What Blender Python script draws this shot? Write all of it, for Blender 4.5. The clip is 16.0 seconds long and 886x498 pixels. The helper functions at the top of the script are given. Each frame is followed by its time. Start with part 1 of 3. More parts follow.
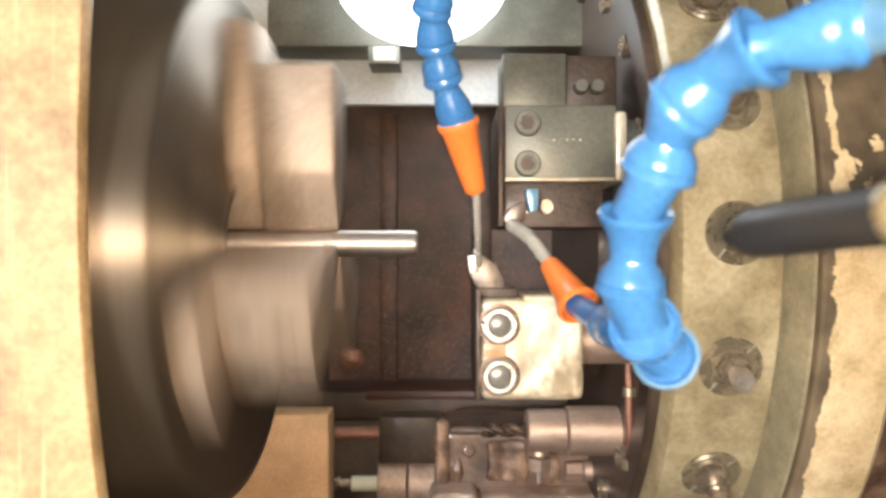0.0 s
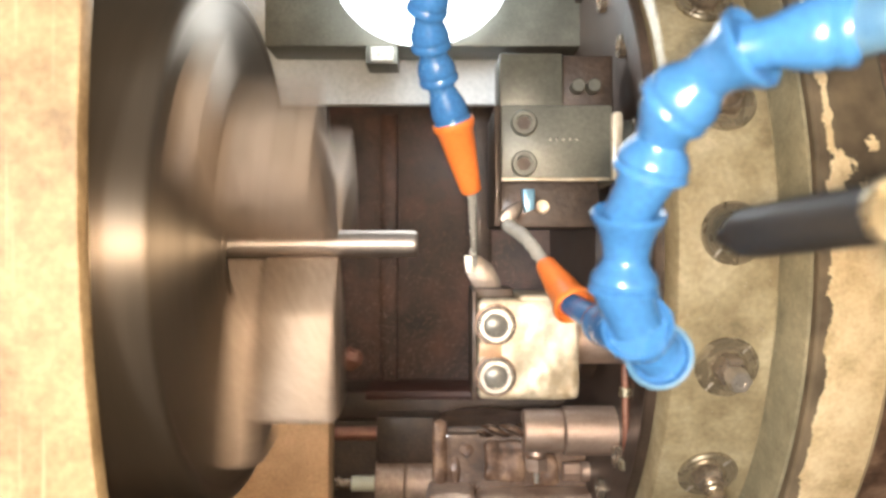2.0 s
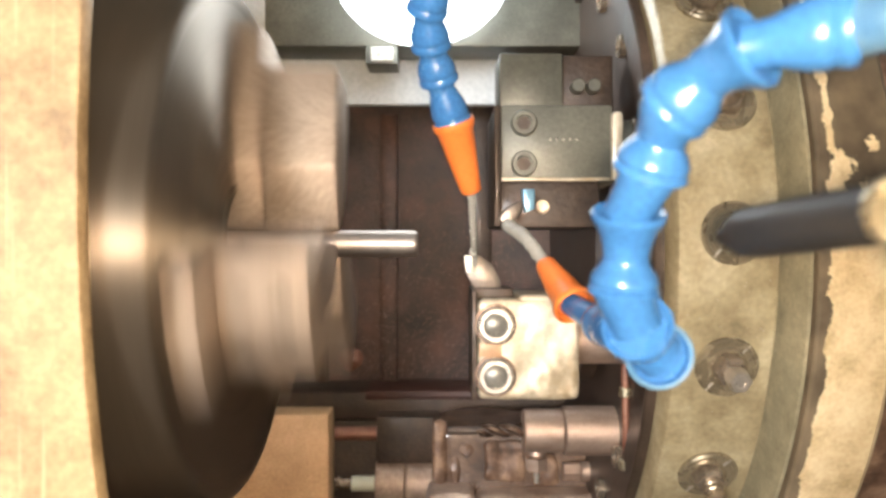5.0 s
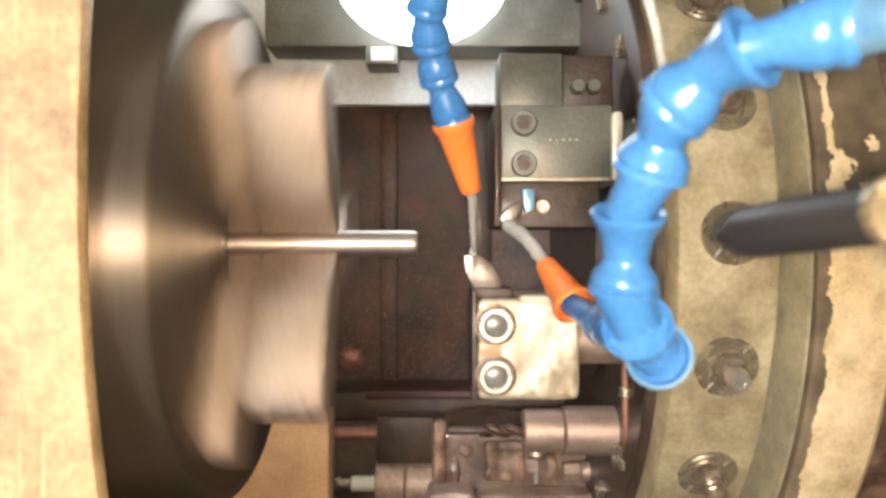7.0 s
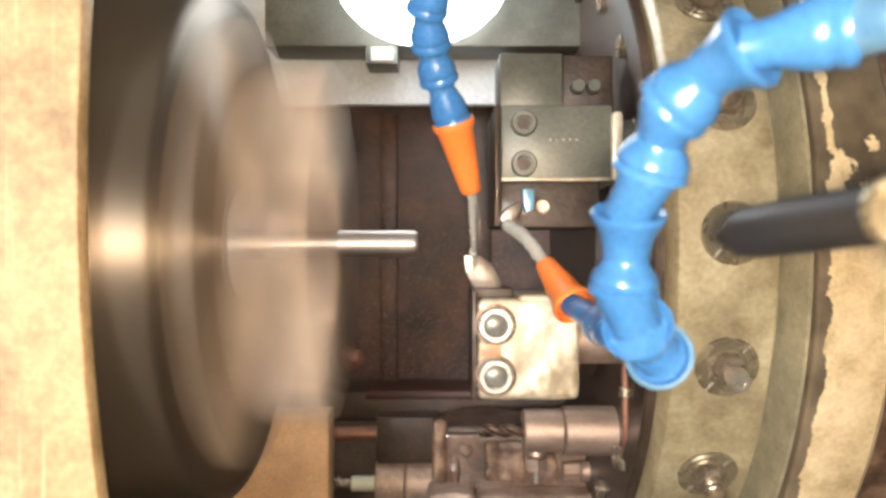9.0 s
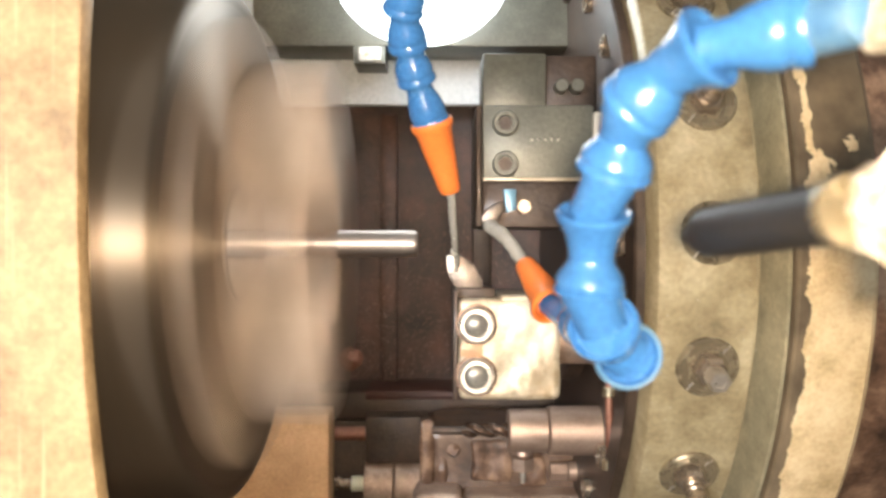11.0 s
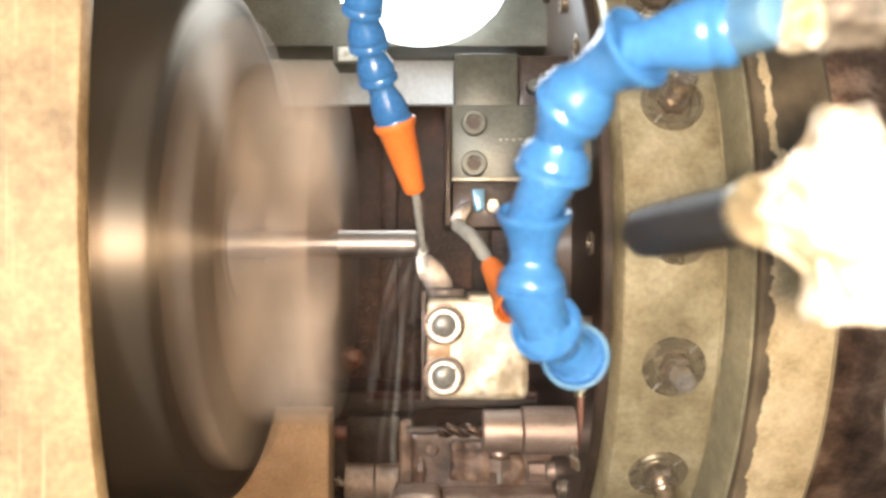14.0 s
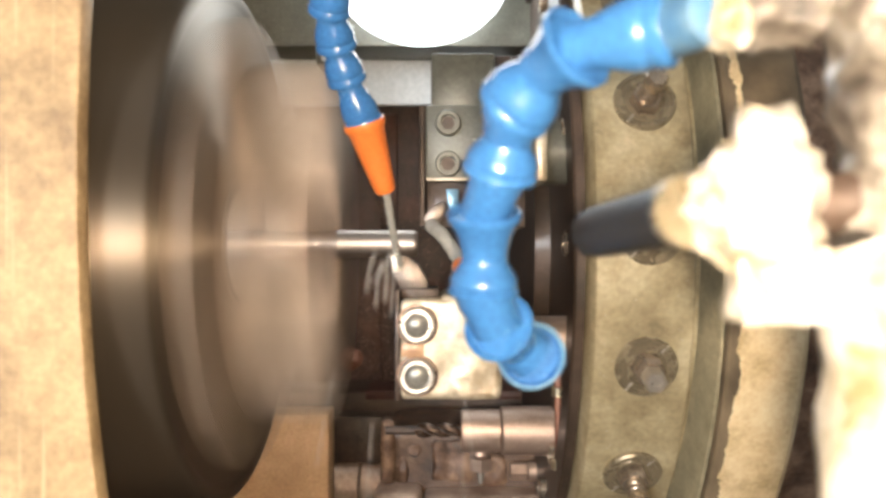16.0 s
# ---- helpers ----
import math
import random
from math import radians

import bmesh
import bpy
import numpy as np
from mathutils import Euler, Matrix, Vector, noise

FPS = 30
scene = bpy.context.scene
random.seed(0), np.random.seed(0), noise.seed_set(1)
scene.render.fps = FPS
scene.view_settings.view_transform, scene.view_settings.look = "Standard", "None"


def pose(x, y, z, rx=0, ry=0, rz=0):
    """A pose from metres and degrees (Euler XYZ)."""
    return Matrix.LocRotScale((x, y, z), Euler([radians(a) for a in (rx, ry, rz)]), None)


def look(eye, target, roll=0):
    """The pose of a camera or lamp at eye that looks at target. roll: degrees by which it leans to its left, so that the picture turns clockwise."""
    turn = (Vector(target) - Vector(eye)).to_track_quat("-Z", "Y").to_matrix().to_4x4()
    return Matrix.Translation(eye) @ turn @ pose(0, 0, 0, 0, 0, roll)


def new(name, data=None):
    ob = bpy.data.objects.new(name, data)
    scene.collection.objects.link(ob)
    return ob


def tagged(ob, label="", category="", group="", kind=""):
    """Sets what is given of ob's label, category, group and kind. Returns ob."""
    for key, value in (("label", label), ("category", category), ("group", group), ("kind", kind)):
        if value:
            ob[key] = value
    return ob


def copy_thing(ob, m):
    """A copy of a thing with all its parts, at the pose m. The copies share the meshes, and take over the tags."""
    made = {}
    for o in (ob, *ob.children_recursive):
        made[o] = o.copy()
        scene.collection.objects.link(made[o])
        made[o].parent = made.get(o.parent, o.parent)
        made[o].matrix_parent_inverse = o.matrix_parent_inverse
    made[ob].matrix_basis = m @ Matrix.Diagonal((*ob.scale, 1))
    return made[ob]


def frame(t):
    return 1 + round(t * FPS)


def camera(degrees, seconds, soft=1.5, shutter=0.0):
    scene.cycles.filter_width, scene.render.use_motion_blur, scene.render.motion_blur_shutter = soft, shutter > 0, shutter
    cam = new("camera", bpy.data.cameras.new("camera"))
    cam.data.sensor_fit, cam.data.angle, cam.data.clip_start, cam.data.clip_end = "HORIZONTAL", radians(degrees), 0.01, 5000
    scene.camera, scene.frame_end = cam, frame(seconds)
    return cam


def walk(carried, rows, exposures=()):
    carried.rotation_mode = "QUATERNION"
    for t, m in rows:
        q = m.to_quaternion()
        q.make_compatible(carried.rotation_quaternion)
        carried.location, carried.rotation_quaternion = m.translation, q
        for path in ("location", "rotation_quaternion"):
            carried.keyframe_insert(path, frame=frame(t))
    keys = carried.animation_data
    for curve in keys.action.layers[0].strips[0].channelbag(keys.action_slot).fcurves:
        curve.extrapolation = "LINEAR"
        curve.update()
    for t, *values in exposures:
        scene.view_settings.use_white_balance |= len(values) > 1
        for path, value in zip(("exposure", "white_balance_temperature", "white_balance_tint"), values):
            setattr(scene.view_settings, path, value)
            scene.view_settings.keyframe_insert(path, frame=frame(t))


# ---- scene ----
cam = camera(62.2, 16.0, soft=3.0, shutter=2.8)
# a phone's small lens, focused on the tools
cam.data.dof.use_dof, cam.data.dof.focus_distance, cam.data.dof.aperture_fstop = True, 0.37, 11.5
# the spindle axis runs along x, 1.1 m over the floor; all sizes below are in millimetres from a point on it
AXIS = Vector((0, 0, 1.1))


def W(x, y, z):
    return AXIS + Vector((x, y, z)) * 0.001


EYE = W(0, -357, -2.5)
walk(cam, [(0.0, look(EYE, W(0, 0, -2.5))), (16.0, look(EYE, W(0, 0, -2.5)))], [(0.0, 0.45), (0.5, 0.39), (12.5, 0.39), (14.5, 0.24), (16.0, 0.12)])

# ---- light ----
world = bpy.data.worlds.new("world")
scene.world = world
world.use_nodes = True
world.node_tree.nodes["Background"].inputs[0].default_value = (0.75, 0.85, 1.0, 1)
world.node_tree.nodes["Background"].inputs[1].default_value = 0.3


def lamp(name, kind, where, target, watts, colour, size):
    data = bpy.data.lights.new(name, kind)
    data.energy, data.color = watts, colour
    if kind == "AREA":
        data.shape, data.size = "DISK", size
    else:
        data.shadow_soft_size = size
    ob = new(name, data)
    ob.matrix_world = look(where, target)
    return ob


# torch beside the lens, and two added fill lamps for the workshop; the work light over the chuck glows by itself
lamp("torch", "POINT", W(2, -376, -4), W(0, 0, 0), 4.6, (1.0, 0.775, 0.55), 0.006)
# weak fill from above, added without any lamp fixture to carry it
lamp("overhead_fill", "AREA", Vector((0.3, -1.2, 3.1)), Vector((0.2, -0.5, 1.0)), 1.5, (0.95, 0.97, 1.0), 0.9)
# broad cool fill from the front, added to lift the dark parts; no window there
lamp("front_fill", "AREA", Vector((-0.9, -2.9, 1.25)), Vector((0, 0, 1.1)), 60, (0.94, 0.96, 1.0), 0.6)

# ---- materials ----


def material(name, colours, rough=0.5, metal=0.0, scale=60.0, fine=600.0, bump=0.3, stretch=(1, 1, 1), spread=0.25, coat=0.0, vary=0.0):
    """colours: two or three, blended by a coarse noise; a fine noise breaks tone, gloss and relief."""
    m = bpy.data.materials.new(name)
    m.use_nodes = True
    nt = m.node_tree
    n, l = nt.nodes, nt.links
    b = n["Principled BSDF"]
    tc = n.new("ShaderNodeTexCoord")
    mp = n.new("ShaderNodeMapping")
    mp.inputs["Scale"].default_value = stretch
    l.new(tc.outputs["Object"], mp.inputs[0])
    big = n.new("ShaderNodeTexNoise")
    big.inputs["Scale"].default_value, big.inputs["Detail"].default_value, big.inputs["Roughness"].default_value = scale, 6, 0.62
    l.new(mp.outputs[0], big.inputs["Vector"])
    small = n.new("ShaderNodeTexNoise")
    small.inputs["Scale"].default_value, small.inputs["Detail"].default_value = fine, 4
    l.new(mp.outputs[0], small.inputs["Vector"])
    ramp = n.new("ShaderNodeValToRGB")
    e = ramp.color_ramp.elements
    e[0].position, e[1].position = 0.5 - spread, 0.5 + spread
    e[0].color, e[1].color = (*colours[0], 1), (*colours[-1], 1)
    if len(colours) == 3:
        e.new(0.5).color = (*colours[1], 1)
    l.new(big.outputs["Fac"], ramp.inputs[0])
    mix = n.new("ShaderNodeMix")
    mix.data_type, mix.blend_type = "RGBA", "OVERLAY"
    mix.inputs[0].default_value = 0.35
    l.new(ramp.outputs[0], mix.inputs[6])
    l.new(small.outputs["Fac"], mix.inputs[7])
    out = mix.outputs[2]
    if vary:
        oi = n.new("ShaderNodeObjectInfo")
        hsv = n.new("ShaderNodeHueSaturation")
        mr = n.new("ShaderNodeMapRange")
        mr.inputs[3].default_value, mr.inputs[4].default_value = 1 - vary, 1 + vary
        l.new(oi.outputs["Random"], mr.inputs[0])
        l.new(mr.outputs[0], hsv.inputs["Value"])
        l.new(out, hsv.inputs["Color"])
        out = hsv.outputs[0]
    l.new(out, b.inputs["Base Color"])
    rr = n.new("ShaderNodeMapRange")
    rr.inputs[3].default_value, rr.inputs[4].default_value = max(rough - 0.15, 0.03), min(rough + 0.15, 1)
    l.new(big.outputs["Fac"], rr.inputs[0])
    l.new(rr.outputs[0], b.inputs["Roughness"])
    b.inputs["Metallic"].default_value = metal
    b.inputs["Coat Weight"].default_value = coat
    b.inputs["Coat Roughness"].default_value = 0.12
    if bump:
        bp = n.new("ShaderNodeBump")
        bp.inputs["Strength"].default_value, bp.inputs["Distance"].default_value = bump, 0.0006
        add = n.new("ShaderNodeMath")
        l.new(big.outputs["Fac"], add.inputs[0])
        l.new(small.outputs["Fac"], add.inputs[1])
        l.new(add.outputs[0], bp.inputs["Height"])
        l.new(bp.outputs[0], b.inputs["Normal"])
    return m


def peeling(name, paint, bare, start, width, top):
    """Old paint that has flaked off along one edge and on the upper side, down to oily metal."""
    m = material(name, paint, 0.5, 0, 70, 600, 0.4, spread=0.17)
    nt = m.node_tree
    n, l = nt.nodes, nt.links
    b = n["Principled BSDF"]
    old = b.inputs["Base Color"].links[0].from_socket
    tc = n.new("ShaderNodeTexCoord")
    sep = n.new("ShaderNodeSeparateXYZ")
    l.new(tc.outputs["Object"], sep.inputs[0])
    noise_a = n.new("ShaderNodeTexNoise")
    noise_a.inputs["Scale"].default_value, noise_a.inputs["Detail"].default_value, noise_a.inputs["Roughness"].default_value = 90, 11, 0.62
    l.new(tc.outputs["Object"], noise_a.inputs["Vector"])

    def calc(op, a, v):
        q = n.new("ShaderNodeMath")
        q.operation = op
        for i, s in enumerate((a, v)):
            if isinstance(s, (int, float)):
                q.inputs[i].default_value = s
            else:
                l.new(s, q.inputs[i])
        return q.outputs[0]

    wob = calc("MULTIPLY", calc("SUBTRACT", noise_a.outputs["Fac"], 0.5), width)
    edge = calc("LESS_THAN", calc("ADD", sep.outputs[0], wob), start)
    up = calc("GREATER_THAN", calc("ADD", sep.outputs[2], calc("MULTIPLY", wob, 7.0)), top)
    up = calc("MULTIPLY", up, calc("GREATER_THAN", calc("ADD", sep.outputs[0], calc("MULTIPLY", wob, 0.6)), start + 0.003))
    mask = calc("MAXIMUM", edge, up)
    mix = n.new("ShaderNodeMix")
    mix.data_type = "RGBA"
    l.new(mask, mix.inputs[0])
    l.new(old, mix.inputs[6])
    tone = n.new("ShaderNodeValToRGB")
    te = tone.color_ramp.elements
    te[0].position, te[1].position = 0.38, 0.62
    te[0].color, te[1].color = (*[q * 0.4 for q in bare], 1), (*bare, 1)
    grime = n.new("ShaderNodeTexNoise")
    grime.inputs["Scale"].default_value, grime.inputs["Detail"].default_value = 38, 7
    l.new(tc.outputs["Object"], grime.inputs["Vector"])
    l.new(grime.outputs["Fac"], tone.inputs[0])
    l.new(tone.outputs[0], mix.inputs[7])
    l.new(mix.outputs[2], b.inputs["Base Color"])
    bp = n.new("ShaderNodeBump")
    bp.inputs["Strength"].default_value, bp.inputs["Distance"].default_value, bp.invert = 0.8, 0.0004, True
    l.new(mask, bp.inputs["Height"])
    l.new(bp.outputs[0], b.inputs["Normal"])
    return m


def scratched(m, light):
    """Adds thin pale scratches in two slants."""
    nt = m.node_tree
    n, l = nt.nodes, nt.links
    b = n["Principled BSDF"]
    tc = n.new("ShaderNodeTexCoord")
    for tilt, dens in ((9, 0.625), (-14, 0.64), (3, 0.66)):
        mp = n.new("ShaderNodeMapping")
        mp.inputs["Rotation"].default_value = (0, radians(tilt), 0)
        mp.inputs["Scale"].default_value = (260, 1, 7)
        l.new(tc.outputs["Object"], mp.inputs[0])
        q = n.new("ShaderNodeTexNoise")
        q.inputs["Scale"].default_value, q.inputs["Detail"].default_value = 1.0, 1
        l.new(mp.outputs[0], q.inputs["Vector"])
        r = n.new("ShaderNodeMapRange")
        r.inputs[1].default_value, r.inputs[2].default_value, r.inputs[4].default_value = dens, dens + 0.06, 0.4
        l.new(q.outputs["Fac"], r.inputs[0])
        mix = n.new("ShaderNodeMix")
        mix.data_type = "RGBA"
        old = b.inputs["Base Color"].links[0].from_socket
        l.new(r.outputs[0], mix.inputs[0])
        l.new(old, mix.inputs[6])
        mix.inputs[7].default_value = (*light, 1)
        l.new(mix.outputs[2], b.inputs["Base Color"])
    return m


def turned_metal(m, amount):
    """Turning marks round the x axis, which shape the gloss."""
    nt = m.node_tree
    b = nt.nodes["Principled BSDF"]
    tan = nt.nodes.new("ShaderNodeTangent")
    tan.direction_type, tan.axis = "RADIAL", "X"
    nt.links.new(tan.outputs[0], b.inputs["Tangent"])
    b.inputs["Anisotropic"].default_value = amount
    b.inputs["Anisotropic Rotation"].default_value = 0.25
    return m


def glowing(name, colour, strength):
    m = bpy.data.materials.new(name)
    m.use_nodes = True
    b = m.node_tree.nodes["Principled BSDF"]
    b.inputs["Emission Color"].default_value = (*colour, 1)
    b.inputs["Emission Strength"].default_value = strength
    return m


def liquid(name, colour, rough, clear):
    m = material(name, [colour, colour], rough, 0, 200, 900, 0.4)
    b = m.node_tree.nodes["Principled BSDF"]
    b.inputs["Transmission Weight"].default_value = clear
    b.inputs["IOR"].default_value = 1.33
    return m


M = dict(
    cream=scratched(material("old_cream_paint", [(0.24, 0.16, 0.08), (0.415, 0.295, 0.155), (0.50, 0.37, 0.205)], 0.5, 0, 40, 420, 0.5, spread=0.17), (0.72, 0.60, 0.38)),
    cream_peel=peeling("peeling_cream_paint", [(0.50, 0.38, 0.21), (0.68, 0.55, 0.34), (0.77, 0.66, 0.44)], (0.20, 0.155, 0.10), 0.0045, 0.014, 0.03),
    cream_dull=material("stained_cream_paint", [(0.44, 0.265, 0.125), (0.60, 0.385, 0.205), (0.76, 0.50, 0.28)], 0.5, 0, 30, 500, 0.3),
    chuck=turned_metal(material("turned_steel", [(0.185, 0.15, 0.112), (0.26, 0.215, 0.165)], 0.54, 0.85, 30, 300, 0.05, stretch=(6, 1, 1)), 0.96),
    jaw=material("ground_steel", [(0.36, 0.285, 0.22), (0.50, 0.41, 0.33)], 0.6, 0.7, 40, 400, 0.15),
    bar=turned_metal(material("bright_bar_steel", [(0.48, 0.42, 0.37), (0.58, 0.52, 0.47)], 0.5, 1.0, 40, 900, 0.02, stretch=(8, 1, 1)), 0.35),
    disc=material("oiled_cast_steel", [(0.15, 0.11, 0.06), (0.34, 0.285, 0.17), (0.48, 0.42, 0.28)], 0.42, 0.2, 34, 420, 0.6, spread=0.22, coat=0.2),
    flange=material("greenish_grey_paint", [(0.17, 0.15, 0.095), (0.25, 0.225, 0.15), (0.36, 0.31, 0.20)], 0.5, 0, 60, 500, 0.4, spread=0.24),
    holder=material("worn_nickel_steel", [(0.33, 0.26, 0.165), (0.52, 0.46, 0.35), (0.62, 0.57, 0.47)], 0.42, 0.3, 34, 300, 0.7, spread=0.15, coat=0.35),
    grey=material("oily_grey_steel", [(0.085, 0.085, 0.07), (0.165, 0.165, 0.135)], 0.42, 0.3, 45, 500, 0.35),
    dark=material("oily_black_iron", [(0.03, 0.021, 0.015), (0.085, 0.056, 0.04)], 0.5, 0.2, 40, 420, 0.8, coat=0.12, spread=0.16),
    rust=material("rusty_brown_iron", [(0.03, 0.016, 0.010), (0.14, 0.08, 0.05), (0.36, 0.235, 0.155)], 0.4, 0.2, 42, 420, 1.0, spread=0.16, coat=0.45),
    castbrown=material("oily_brown_casting", [(0.035, 0.02, 0.013), (0.11, 0.066, 0.042), (0.22, 0.14, 0.09)], 0.42, 0.1, 55, 420, 1.0, spread=0.2, coat=0.35),
    rodrust=material("rubbed_red_rust", [(0.16, 0.06, 0.04), (0.36, 0.18, 0.12)], 0.4, 0.3, 60, 500, 0.6),
    redrust=material("red_rust", [(0.035, 0.015, 0.011), (0.09, 0.032, 0.022)], 0.5, 0.1, 50, 500, 0.7),
    pink=material("coppery_worn_steel", [(0.40, 0.285, 0.22), (0.55, 0.43, 0.35)], 0.44, 0.75, 60, 600, 0.25, stretch=(1, 3, 3)),
    pale=material("pitted_pale_iron", [(0.22, 0.15, 0.11), (0.46, 0.35, 0.28), (0.58, 0.47, 0.38)], 0.42, 0.3, 70, 500, 0.9),
    drill=material("oily_drill_steel", [(0.16, 0.10, 0.07), (0.34, 0.25, 0.20)], 0.22, 0.9, 120, 900, 0.2),
    washer=material("dark_oiled_washer", [(0.13, 0.105, 0.068), (0.28, 0.235, 0.155)], 0.28, 0.4, 90, 900, 0.3),
    stain=material("orange_rust_stain", [(0.30, 0.16, 0.08), (0.55, 0.36, 0.21)], 0.4, 0.1, 120, 700, 0.8, coat=0.3),
    sleeve=material("pale_green_sleeve", [(0.62, 0.66, 0.52), (0.80, 0.82, 0.70)], 0.4, 0, 90, 700, 0.2),
    screw=material("zinc_screw", [(0.40, 0.36, 0.31), (0.58, 0.54, 0.47)], 0.32, 0.75, 200, 1200, 0.4),
    bolt=material("oiled_bolt_steel", [(0.24, 0.19, 0.14), (0.5, 0.42, 0.33)], 0.26, 0.75, 120, 900, 0.3),
    socket=material("oil_filled_recess", [(0.15, 0.145, 0.13), (0.23, 0.225, 0.20)], 0.34, 0.3, 150, 900, 0.1, coat=0.15),
    carbide=material("carbide_tool", [(0.11, 0.09, 0.075), (0.30, 0.255, 0.22)], 0.36, 0.8, 150, 900, 0.4),
    coated=material("blue_coated_carbide", [(0.10, 0.24, 0.36), (0.2, 0.36, 0.48)], 0.3, 0.4, 150, 900, 0.2),
    blue=material("blue_plastic", [(0.035, 0.145, 0.37), (0.05, 0.18, 0.43)], 0.24, 0, 60, 700, 0.06, coat=0.3, vary=0.06),
    worn=material("dull_worn_blue_plastic", [(0.04, 0.13, 0.30), (0.09, 0.21, 0.36), (0.22, 0.32, 0.40)], 0.42, 0, 110, 700, 0.3, spread=0.22),
    palerim=material("worn_pale_blue_plastic", [(0.07, 0.20, 0.38), (0.17, 0.31, 0.43)], 0.4, 0, 90, 700, 0.1),
    orange=material("orange_plastic", [(0.72, 0.17, 0.03), (0.82, 0.23, 0.05)], 0.36, 0, 90, 800, 0.12, coat=0.15),
    rubber=material("black_sleeve", [(0.010, 0.010, 0.010), (0.026, 0.025, 0.024)], 0.52, 0, 60, 700, 0.2),
    brass=material("dull_brass", [(0.40, 0.34, 0.22), (0.58, 0.52, 0.38)], 0.3, 0.85, 100, 900, 0.2),
    tape=material("white_wrapping", [(0.24, 0.19, 0.10), (0.45, 0.43, 0.36), (0.60, 0.595, 0.56)], 0.4, 0, 120, 500, 1.0, spread=0.14, coat=0.3),
    foil=material("greasy_film_wrapping", [(0.05, 0.042, 0.034), (0.17, 0.15, 0.125), (0.40, 0.385, 0.35)], 0.35, 0.1, 110, 500, 1.0, spread=0.13, coat=0.4),
    coolant=liquid("milky_coolant", (0.66, 0.65, 0.60), 0.22, 0.5),
    spray=liquid("frothy_coolant", (0.78, 0.77, 0.72), 0.35, 0.15),
    back=material("oily_back_wall", [(0.032, 0.02, 0.016), (0.08, 0.048, 0.038), (0.17, 0.085, 0.06)], 0.5, 0.1, 24, 350, 1.0, spread=0.18),
    wallpaint=material("workshop_wall", [(0.60, 0.59, 0.55), (0.70, 0.69, 0.65)], 0.8, 0, 2, 60, 0.2),
    concrete=material("workshop_floor", [(0.16, 0.15, 0.14), (0.26, 0.25, 0.23)], 0.8, 0, 3, 80, 0.3),
    chip=material("steel_chips", [(0.12, 0.05, 0.035), (0.45, 0.32, 0.25)], 0.4, 0.8, 300, 900, 0.1),
    lens=glowing("lit_opal_globe", (0.88, 0.95, 1.0), 6.5),
    # paled so that its colour carries the haze round the work light
    panel=material("grey_blue_haze_tone", [(0.52, 0.55, 0.56), (0.66, 0.69, 0.70)], 0.6, 0, 14, 300, 0.3),
    lampcase=material("grey_lamp_case", [(0.3, 0.31, 0.32), (0.4, 0.41, 0.42)], 0.45, 0.1, 40, 500, 0.2),
)

# ---- building blocks ----
ORIGIN = {}


def thing(name, label, category, at=(0, 0, 0), group="", kind=""):
    ob = new(name)
    ob.empty_display_size = 0.02
    ob.location = W(*at)
    ORIGIN[ob.name] = Vector(at)
    return tagged(ob, label, category, group, kind)


def finish(bm, mat, origin, name, flat=False):
    bmesh.ops.recalc_face_normals(bm, faces=bm.faces[:])
    for v in bm.verts:
        v.co = (v.co - origin) * 0.001
    me = bpy.data.meshes.new(name)
    bm.to_mesh(me)
    bm.free()
    me.materials.append(mat)
    if not flat:
        me.polygons.foreach_set("use_smooth", [True] * len(me.polygons))
        me.set_sharp_from_angle(angle=radians(38))
    return me


def part(name, bm, mat, parent, label=""):
    root = parent
    while root.parent:
        root = root.parent
    ob = new(name, finish(bm, mat, ORIGIN[root.name], name))
    ob.parent = parent
    return tagged(ob, label)


def structure(name, bm, mat, label, category):
    me = finish(bm, mat, Vector((0, 0, 0)), name)
    ob = new(name, me)
    ob.location = AXIS
    ORIGIN[ob.name] = Vector((0, 0, 0))
    return tagged(ob, label, category, kind="structure")


def box(x0, x1, y0, y1, z0, z1, bevel=0.8, bm=None, segs=2):
    bm = bm or bmesh.new()
    r = bmesh.ops.create_cube(bm, size=1)
    vs = r["verts"]
    for v in vs:
        v.co = Vector(((x0 + x1) / 2 + v.co.x * (x1 - x0), (y0 + y1) / 2 + v.co.y * (y1 - y0), (z0 + z1) / 2 + v.co.z * (z1 - z0)))
    if bevel:
        es = list({e for v in vs for e in v.link_edges})
        bmesh.ops.bevel(bm, geom=es, offset=bevel, segments=segs, profile=0.5, affect="EDGES")
    return bm


def frame_of(d):
    d = Vector(d).normalized()
    a = Vector((0, 0, 1)) if abs(d.z) < 0.9 else Vector((1, 0, 0))
    u = d.cross(a).normalized()
    return d, u, d.cross(u)


